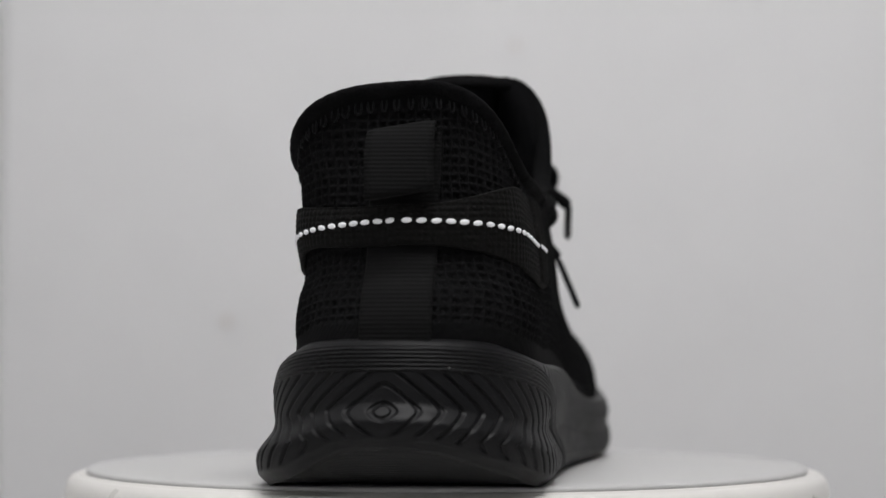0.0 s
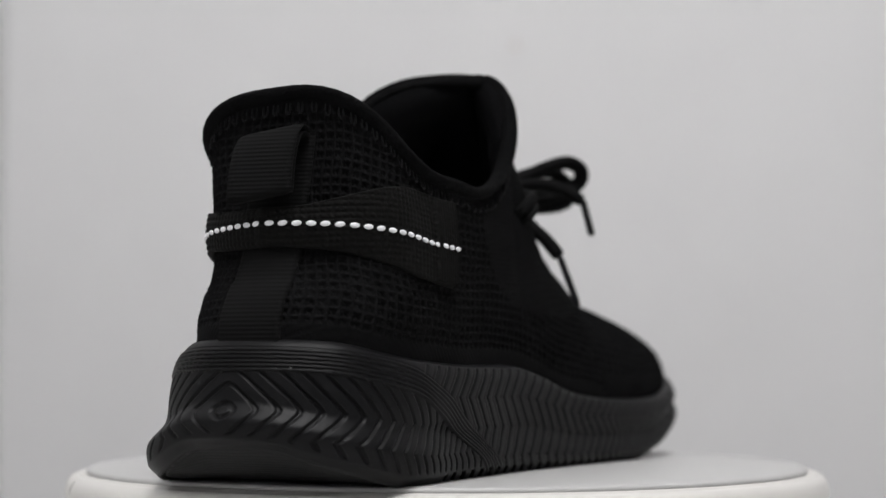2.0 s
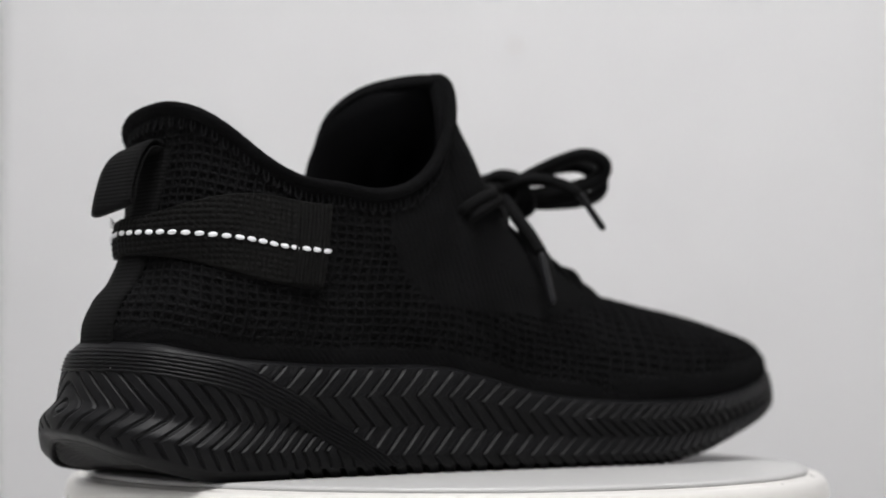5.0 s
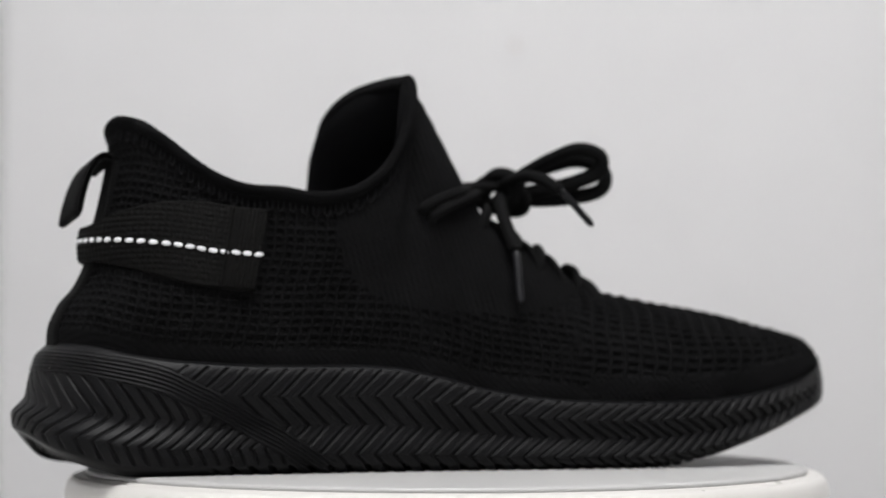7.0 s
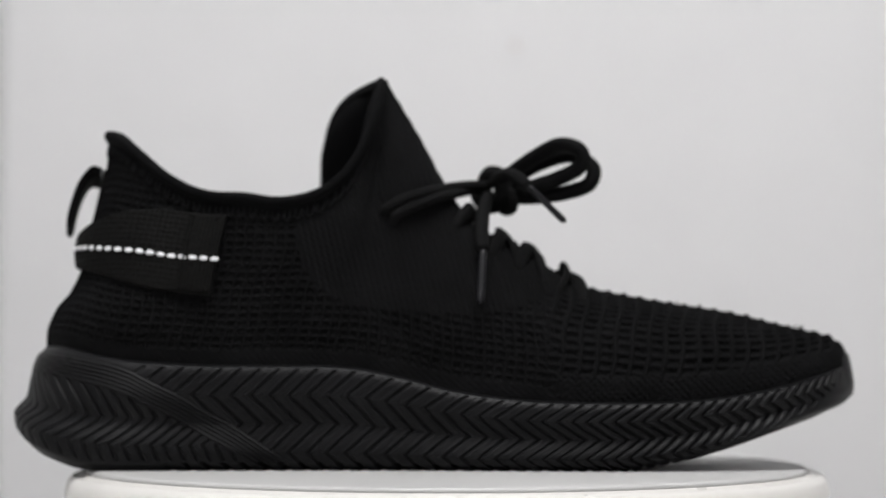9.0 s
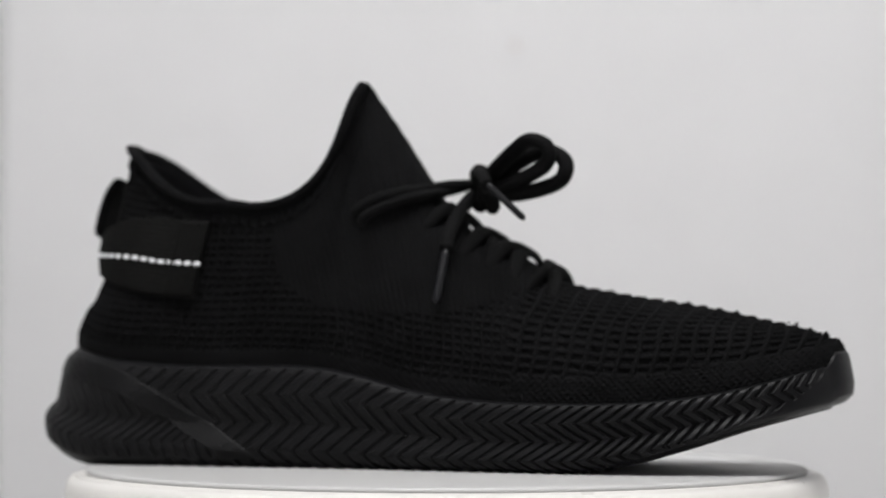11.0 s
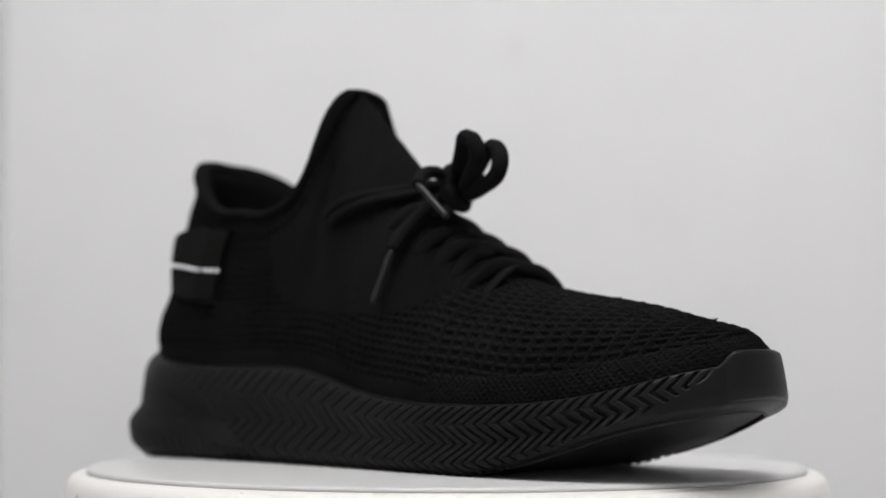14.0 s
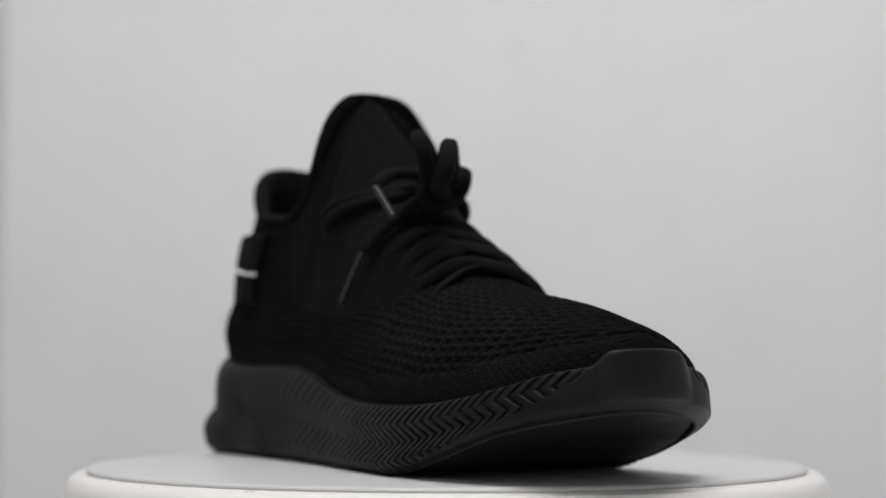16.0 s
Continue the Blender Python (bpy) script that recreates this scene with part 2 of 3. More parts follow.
def sole_bottom(x, y):
    z = knots(x, [-.158, -.153, -.148, -.142, -.134, -.127, -.119, -.10, 0, .055, .077, .096, .115, .132, .142, .148],
              [.0150, .0130, .0108, .0080, .0046, .0020, .0004, 0, 0, .0003, .0036, .0088, .0150, .0198, .0230, .0275])
    # the bevel of the heel is an arch, lower at its two ends
    drop = np.where(np.asarray(y) > 0, .60, .20) * step(np.abs(y), .010, .034)
    spring = .0015 * step(np.asarray(y), -.02, .02) * step(np.asarray(x), .05, .08) * (1 - step(np.asarray(x), .115, .14))
    return np.where(np.asarray(x) < -.05, z * (1 - drop), z + spring)


PROFILE_V = [0, .08, .22, .42, .6, .85, .97, 1.0]
PROFILE = dict(heel=[.0086, .0114, .0120, .0076, .0066, .0045, .0014, .0], side=[.0015, .0040, .0048, .0042, .0042, .0038, .0026, .0],
               toe=[-.0050, -.0010, .0014, .0018, .0014, .0006, .0, -.0008])


def band_line(x):
    return knots(x, [-.165, -.148, -.1225, -.1105, -.1012, -.0922, -.083, -.0734, -.0658, -.056], [.0376, .0372, .0334, .0302, .0258, .0215, .0161, .0110, .0062, .0])


def zigzag(v, turns, slopes):
    """A broken line over v: it runs with each slope from turn to turn."""
    at = np.concatenate([[0], np.cumsum(np.diff(turns) * np.asarray(slopes))])
    return np.interp(v, turns, at)


ROWS = [0, .17, .44, .71, 1.0]  # the four rows of facets up the side


def sole_side():
    """The moulded side of the sole: verts as (way round, up the side)."""
    nv = 140
    v = np.linspace(0, 1, nv)
    hw = step(-OUTLINE[:, 0], .085, .138)[:, None]
    tw = step(OUTLINE[:, 0], .108, .14)[:, None]
    o = (knots(v, PROFILE_V, PROFILE["heel"])[None] * hw + knots(v, PROFILE_V, PROFILE["toe"])[None] * tw
         + knots(v, PROFILE_V, PROFILE["side"])[None] * (1 - hw - tw))
    flare = step(OUTLINE[:, 1], .004, .022)[:, None] * hw
    o = o + .0016 * flare * (1 - step(v, .15, .40))[None]
    # facets that look up and down in turn
    facet = softened(zigzag(v, ROWS, [3.0, -5.5, 5.5, -2.0])[:, None], 2.2)[:, 0] - .3
    o = o + .0012 * facet[None] * (1 - hw) * (1 - step(OUTLINE[:, 0], .105, .130))[:, None]
    xy = OUTLINE[:, None, :] + OUT[:, None, :] * o[..., None]
    zt = sole_top(OUTLINE[:, 0]) + .0038 * cap_weight(OUTLINE[:, 0], OUTLINE[:, 1])
    zb = sole_bottom(xy[:, 0, 0], xy[:, 0, 1])
    z = zb[:, None] + (zt - zb)[:, None] * v[None]
    # chevron grooves
    tall = (zt - zb)[:, None]
    a = FROM_HEEL[:, None]
    x = xy[..., 0]
    pitch_front = .0065 - .0020 * step(a, .15, .23)
    steep = 1.05 + .45 * step(x, -.02, .04) - .30 * step(x, .05, .10)
    zig = zigzag(v, ROWS, [-1, 1, -1, 1])[None] * tall * steep
    count = np.concatenate([[0], np.cumsum(np.abs(np.diff(FROM_HEEL)) / (.5 * (pitch_front[1:, 0] + pitch_front[:-1, 0])))])
    count = np.abs(count - count[HEEL])[:, None]
    front = count - zig / pitch_front
    zc = .0225 - .0050 * step(a, .012, .06)
    zl = .0140 - .0055 * step(a, .015, .06)
    upper, lower = 1.0 - .36 * step(a, .01, .06), 1.0 + .15 * step(a, .01, .06)
    rear_pitch = .0052 - .0009 * step(a, .02, .06)
    rear = np.interp(np.hypot(a, .0018), np.linspace(0, .4, 400), np.cumsum(.4 / 399 / (.0052 - .0009 * step(np.linspace(0, .4, 400), .02, .06)))) + np.where(z > zc, np.hypot(z - zc, .0010) * upper, np.where(z > zl, np.hypot(zc - z, .0010) * lower, (zc - zl) * lower - (zl - z) * .5)) / rear_pitch
    d = z - band_line(x)
    half = .0036 + .0007 * step(x, -.14, -.11)
    inside = step(half + .0004 - np.abs(d), 0, .0005)
    behind = step(-d - half, -.0003, .0006)
    behind = np.where(x > -.05, 0, behind)
    inside = np.where(x > -.055, 0, inside)

    def groove(p, width):
        q = np.abs(p - np.floor(p) - .5)
        return step(q, .5 - width, .5 - width * .5)

    ends = step(v, .02, .06)[None] * step(1 - v, .03, .06)[None]
    lowest = knots(x, [.05, .085, .112, .126, .1375], [-.1, .08, .20, .36, .80])
    ends = ends * step(v[None], lowest - .02, lowest + .05)
    thin = .115 + .105 * step(x, .02, .09)
    g_front = np.maximum(groove(front, thin), .20 * groove(front + .40, .05) * (1 - step(x, .03, .07))) * ends
    g_rear = groove(rear, .15) * step(z - zb[:, None], .0030, .0045)
    ribs = groove(d / (2 * half) * 6.0, .25)
    top_lip = step(x, -.112, -.100)  # the upper rear of the heel band stays plain
    chev = (1 - inside) * (1 - behind) * g_front * top_lip + (1 - inside) * behind * g_rear + inside * ribs * .85
    chev = chev * (1 - step(OUTLINE[:, 0], .1345, .1385)[:, None])
    depth = (.00085 + .0003 * step(x, .0, .08)) * chev - .0004 * inside
    # behind the band the side is drawn in along the chevrons' points
    depth = depth + .0007 * behind * np.exp(-((z - zc) / .0035) ** 2) * step(a, .02, .05)
    notch = groove(front, .20) * step(-v, -.09, -.04)[None] * step(x, -.10, -.085) * (1 - step(x, .060, .085))
    z = z + .0013 * notch
    depth = depth + .0012 * notch
    xy = xy - OUT[:, None, :] * depth[..., None]
    return np.concatenate([xy, z[..., None]], -1)


def sole_under(rim):
    """The underside, from the rim of the side inwards, with its dished heel and toe."""
    nk = 170
    k = np.concatenate([np.array([0, .008, .016, .024, .032, .036, .040, .046, .052, .058, .070]), np.linspace(.086, 1, nk - 11)])
    spine = np.stack([np.clip(rim[:, 0], -.105, .10), np.where(rim[:, 0] > 0, -.003, 0.0)], 1)
    xy = rim[:, None, :2] * (1 - k)[None, :, None] + spine[:, None, :] * k[None, :, None]
    z = np.maximum(sole_bottom(xy[..., 0], xy[..., 1]) - .0006 * np.sin(np.clip(k / .034, 0, 1) * math.pi)[None], 0.0)
    heel = step(-xy[..., 0], .108, .120)
    toe = step(xy[..., 0], .098, .108)
    edge = step(k, .032, .046)[None]
    ribs = np.sin(2 * math.pi * xy[..., 0] / .0019)
    groove = (step(k, .032, .038) * (1 - step(k, .050, .058)))[None]
    z = z + edge * (heel * (.0006 + .00050 * ribs) + toe * .0007) + groove * (heel * .0009 + toe * .0011)
    z = z + np.maximum(rim[:, 2] - sole_bottom(rim[:, 0], rim[:, 1]), 0)[:, None] * (1 - step(k, .03, .09))[None]
    z[:, 0] = rim[:, 2]
    return np.concatenate([xy, z[..., None]], -1)


# top line of the upper: (base x, top x, top y, top z); the ridge, the tongue, then the collar
RIGHT = [(.1437, .1370, -.007, .0465), (.1400, .1335, -.0072, .0475), (.1275, .122, -.007, .0500), (.105, .100, -.006, .0553), (.075, .068, -.006, .0605),
         (.045, .0430, -.006, .0665), (.036, .0352, -.006, .0722), (.025, .0262, -.006, .0772), (.008, .0104, -.008, .0862), (-.006, -.0005, -.010, .1005), (-.016, -.0095, -.014, .1170),
         (-.022, -.0180, -.017, .1310), (-.027, -.0235, -.018, .1382), (-.030, -.0236, -.0235, .1370), (-.033, -.0240, -.0277, .1330), (-.038, -.0253, -.0318, .1260), (-.043, -.0290, -.0338, .1135), (-.049, -.0365, -.0340, .1025),
         (-.056, -.0460, -.034, .0962), (-.068, -.0590, -.0335, .0938), (-.081, -.0714, -.033, .0955), (-.092, -.082, -.032, .0958), (-.105, -.0960, -.0295, .1012),
         (-.120, -.1075, -.0255, .1105), (-.134, -.1170, -.0170, .1182), (-.1412, -.1215, -.008, .1200), (-.1435, -.1225, .0008, .1195)]
LEFT = [(.1437, .1370, -.007, .0465), (.1400, .1335, -.0068, .0475), (.1275, .122, -.007, .0500), (.105, .100, -.006, .0553), (.075, .068, -.006, .0605),
        (.045, .0430, -.006, .0665), (.036, .0352, -.006, .0722), (.025, .0262, -.006, .0772), (.008, .0104, -.008, .0862), (-.006, -.0005, -.010, .1005), (-.016, -.0095, -.014, .1170),
        (-.022, -.0180, -.017, .1310), (-.027, -.0235, -.018, .1382), (-.030, -.0265, -.008, .1384), (-.033, -.0325, .001, .1372), (-.038, -.0398, .0110, .1325), (-.043, -.0442, .0195, .1240), (-.049, -.0430, .0265, .1110),
        (-.056, -.0424, .0310, .1000), (-.068, -.0560, .0335, .0940), (-.081, -.0735, .034, .0965), (-.092, -.083, .034, .0970), (-.105, -.0965, .0364, .1005),
        (-.120, -.1090, .0343, .1075), (-.134, -.1185, .0254, .1155), (-.1412, -.1220, .0112, .1190), (-.1435, -.1225, .0008, .1195)]


def softened(a, sigma, wrap=False):
    """Rows evened out along the first axis."""
    n = int(3 * sigma) + 1
    w = np.exp(-.5 * (np.arange(-n, n + 1) / sigma) ** 2)
    w /= w.sum()
    p = np.concatenate([a[-n:], a, a[:n]]) if wrap else np.concatenate([2 * a[:1] - a[n:0:-1], a, 2 * a[-1:] - a[-2:-n - 2:-1]])
    return np.stack([np.convolve(p[:, c], w, "valid") for c in range(a.shape[1])], 1)


def top_line():
    top = np.zeros((NU, 3))
    for rows, idx in ((RIGHT, np.arange(0, HEEL + 1)), (LEFT, np.concatenate([np.arange(NU - 1, HEEL - 1, -1)]))):
        rows = np.array(rows)
        r = np.abs(ARC[idx] - ARC[HEEL])
        r = 1 - r / r.max()
        bx = OUTLINE[idx, 0]
        rk = np.interp(-rows[:, 0], -bx, r)
        rk[0], rk[-1] = 0, 1
        for c in range(3):
            top[idx, c] = knots(r, rk, rows[:, 1 + c])
        top[idx] = softened(top[idx], 4.5)
    return top


TOP = top_line()
INSET = .0012
BASE = np.concatenate([OUTLINE - OUT * INSET, (sole_top(OUTLINE[:, 0]) - .004)[:, None]], 1)
RIDGE = step(OUTLINE[:, 0], -.040, -.014)       # 1 where the columns close over the foot
HEELW = step(-OUTLINE[:, 0], .115, .142)
NVU = 220


def columns(v, inset=0.0):
    dz = (TOP[:, 2] - BASE[:, 2])[:, None]
    out3 = np.concatenate([OUT, np.zeros((NU, 1))], 1)
    up = np.array([0, 0, 1.0])[None]
    p0, p3 = BASE, TOP
    far = np.concatenate([BASE[:, :2] - TOP[:, :2], np.zeros((NU, 1))], 1)
    front = step(OUTLINE[:, 0], .02, .09)[:, None]
    lft = step(OUTLINE[:, 1], -.006, .004)[:, None]
    p1r = p0 + up * dz * (.50 + .12 * front - .10 * front * lft) + out3 * (.001 + .003 * front - .002 * front * lft)
    keep = step(OUTLINE[:, 0], .0, .06)[:, None]
    far = np.concatenate([far[:, :1] * (.25 + .75 * keep), far[:, 1:]], 1)
    instep = (step(OUTLINE[:, 0], -.015, .015) * (1 - step(OUTLINE[:, 0], .055, .085)))[:, None]
    p2r = p3 + far * (.56 + .04 * front - .24 * front * lft + (1 - keep) * (.22 - .32 * lft) + .17 * lft * instep)
    flank = step(-OUTLINE[:, 0], .08, .12) * np.clip(OUTLINE[:, 1] / .03, -1, 1)
    waist = step(-OUTLINE[:, 0], .03, .08) * np.clip(OUTLINE[:, 1] / .03, 0, 1)  # the inner flank is drawn in
    p1c = p0 + up * dz * (.34 - .10 * HEELW[:, None]) + out3 * (.0015 - .0085 * HEELW - .0040 * flank - .0036 * waist * (1 - .8 * HEELW))[:, None]
    p2c = p3 - up * dz * .36 + out3 * (.0025 - .0005 * HEELW - .0035 * waist)[:, None]
    w = RIDGE[:, None]
    p1, p2 = p1r * w + p1c * (1 - w), p2r * w + p2c * (1 - w)
    u = np.asarray(v)[None, :, None]
    g = p0[:, None] * (1 - u) ** 3 + 3 * p1[:, None] * u * (1 - u) ** 2 + 3 * p2[:, None] * u * u * (1 - u) + p3[:, None] * u ** 3
    # the padded heel swells over the sole and is drawn in under the strap
    swell = knots(g[..., 2], SWELL_Z, SWELL) * (step(-OUTLINE[:, 0], .060, .125) * (1 - .55 * step(-OUTLINE[:, 1], .010, .030) - .38 * step(OUTLINE[:, 1], .008, .028)))[:, None]
    return g + out3[:, None] * swell[..., None]


SWELL_Z = [.030, .042, .049, .0555, .061, .070, .085, .105]
SWELL = [.0, .0022, .0040, .0032, .0004, -.0010, .0, .0]


def normals(g):
    du = np.roll(g, -1, 0) - np.roll(g, 1, 0)
    dv = np.gradient(g, axis=1)
    n = np.cross(du, dv)
    ln = np.linalg.norm(n, axis=2)
    n = n / np.maximum(ln, 1e-12)[..., None]
    n[ln < 1e-12] = (0, 0, 1)
    ref = np.concatenate([OUT, np.zeros((NU, 1))], 1)[:, None, :] + np.array([0, 0, .6])
    flip = np.sign((n * ref).sum(-1).mean(1))[:, None, None]
    return n * np.where(flip == 0, 1, flip)


SKIN = columns(np.linspace(0, 1, NVU))


def round_ridge(skin, low=.62, sigma=9.0):
    """The two halves flow into one another over the instep and the tongue."""
    k = int(low * NVU)
    out = skin.copy()
    right, left = np.arange(0, HEEL + 1), np.arange(NU - 1, HEEL - 1, -1)
    for own, other in ((right, left), (left, right)):
        for i in own[(OUTLINE[own, 0] > -.030) & (OUTLINE[own, 0] < .060)]:
            j = other[int(np.argmin(((TOP[other] - TOP[i]) ** 2).sum(1)))]
            path = np.concatenate([skin[i, k:], skin[j, k:-1][::-1]])
            even = softened(path, sigma)[:NVU - k]
            w = step(np.arange(NVU - k), 0, 30)[:, None] * step(OUTLINE[i, 0], -.026, -.018) * (1 - step(OUTLINE[i, 0], .040, .060))
            out[i, k:] = skin[i, k:] * (1 - w) + even * w
    for own in (right, left):
        cols = own[(OUTLINE[own, 0] > -.060) & (OUTLINE[own, 0] < .020)]
        block = out[cols][:, k:].reshape(len(cols), -1)
        w = (step(OUTLINE[cols, 0], -.052, -.034) * (1 - step(OUTLINE[cols, 0], -.010, .010)))[:, None]
        w = (w[..., None] * step(np.arange(NVU - k), 0, 30)[None, :, None] * (1 - step(np.arange(NVU - k), NVU - k - 22, NVU - k - 5))[None, :, None])
        w = np.broadcast_to(w, (len(cols), NVU - k, 3)).reshape(len(cols), -1)
        out[cols, k:] = (block * (1 - w) + softened(block, 15.0) * w).reshape(len(cols), NVU - k, 3)
    return out


SKIN = round_ridge(SKIN)
SKIN_N = normals(SKIN)


def knit_relief():
    """Waffle knit on the sides and toe, a plain panel round the lace holes, a stitched row under the collar."""
    x, z = SKIN[..., 0], SKIN[..., 2]
    seg = np.linalg.norm(np.diff(SKIN, axis=1), axis=2)
    b = np.concatenate([np.zeros((NU, 1)), np.cumsum(seg, axis=1)], 1)
    to_edge = b[:, -1:] - b
    a = x + .0006 * np.sin(b * 260)
    c = FROM_HEEL[:, None] + .0005 * np.sin(b * 260)
    frontal = step(x, .026, .042)
    low_part = (1 - step(b, .011, .015)) * frontal       # a finer mesh over the sole's edge
    wander = .25 * np.sin(a * 170 + 2.0 * np.sin(b * 90)) + .2 * np.sin(b * 240 + a * 60)
    qa = np.abs(np.sin(math.pi * c / .0036 + .3 * wander))
    qf = np.abs(np.sin(math.pi * (a - .18 * b) / .0058 + .3 * wander))
    qb = np.abs(np.sin(math.pi * b / .0028 + wander))
    qg = np.abs(np.sin(math.pi * (b + .10 * a) / .0034 + wander))
    rough = np.random.RandomState(4).normal(0, 1, x.shape)
    rough = .5 * rough + .25 * (np.roll(rough, 1, 0) + np.roll(rough, 1, 1))
    cell = np.random.RandomState(9).uniform(.55, 1.0, (400, 400))
    cell = cell[np.floor(c / .0036).astype(int) % 400, np.floor(b / .0028).astype(int) % 400]
    pit_side = step(qa, .30, .65) * step(qb, .35, .75) * cell
    strand = .5 + .5 * np.sin(2 * math.pi * (c / .0018 + b / .0028))
    side = -.00105 * pit_side + .00040 * pit_side * strand + .00022 * (1 - step(qa, .0, .35))
    pit_front = step(qf, .35, .62) * step(qg, .40, .85) * cell
    cord = 1 - step(qf, .12, .48)
    front = -.00120 * pit_front - .00042 * (1 - cord) + .00018 * cord
    mesh_low = -.0003 * cell * step(np.abs(np.sin(math.pi * (a + b) / .0026)), .4, .8) * step(np.abs(np.sin(math.pi * (a - b) / .0026)), .4, .8)
    relief = side * (1 - frontal) + (front * (1 - low_part) + mesh_low * low_part) * frontal + .00014 * rough
    low = knots(x, [-.07, -.054, -.050, -.032, .009, .036, .050], [.12, .090, .067, .0555, .0525, .0610, .08])
    panel = step(z - low, -.001, .0015) * step(x, -.058, -.053) * step(-x, -.047, -.041)
    tongue = step(z, .094, .100) * step(x, -.045, -.035)
    edge = step(to_edge, .004, .009)
    edge = np.maximum(edge, RIDGE[:, None])
    hem = step(b, .008 - .0055 * frontal, .011 - .0065 * frontal)
    mask = (1 - np.maximum(panel, tongue)) * edge * hem
    twill = .00020 * np.sin(2 * math.pi * (x + z * .25) / .0021) * (.6 + .4 * np.sin(2 * math.pi * z / .0016)) + .00004 * rough
    dots = .0009 * np.exp(-((to_edge - .0078) / .0013) ** 2) * step(np.sin(2 * math.pi * FROM_HEEL / .0040), .0, .5)[:, None] * (1 - RIDGE[:, None])
    return relief * mask + twill * panel * hem + dots


SKIN_R = SKIN + SKIN_N * knit_relief()[..., None]


def on_skin(i, z, lift=0.0):
    """The place on column i of the upper at the height z, with its outward normal."""
    col, nn = SKIN[i], SKIN_N[i]
    p = np.array([np.interp(z, col[:, 2], col[:, c]) for c in range(3)])
    n = np.array([np.interp(z, col[:, 2], nn[:, c]) for c in range(3)])
    n /= np.linalg.norm(n)
    return p + n * lift, n


def ribbon(centre, wide_dir, out_dir, half, thick, bow=0.0, nw=9):
    """A flat band: rows along centre, columns across; half and out may vary by row."""
    c, w, o = (np.asarray(q, float) for q in (centre, wide_dir, out_dir))
    half = np.broadcast_to(half, len(c))
    k = np.linspace(-1, 1, nw)
    mid = c[:, None] + w[:, None] * (half[:, None] * k[None])[..., None]
    rise = bow * (1 - k ** 2)
    edge = np.where(np.abs(k) > .98, .35, 1.0)
    outer = mid + o[:, None] * (rise + thick / 2 * edge)[None, :, None]
    inner = mid + o[:, None] * (rise - thick / 2 * edge)[None, :, None]
    ring = np.concatenate([outer, inner[:, ::-1]], 1)
    n, m = ring.shape[:2]
    faces = grid_faces(n, m, close_v=True)
    faces.append(list(range(m))[::-1])
    faces.append([(n - 1) * m + j for j in range(m)])
    return ring.reshape(-1, 3), faces


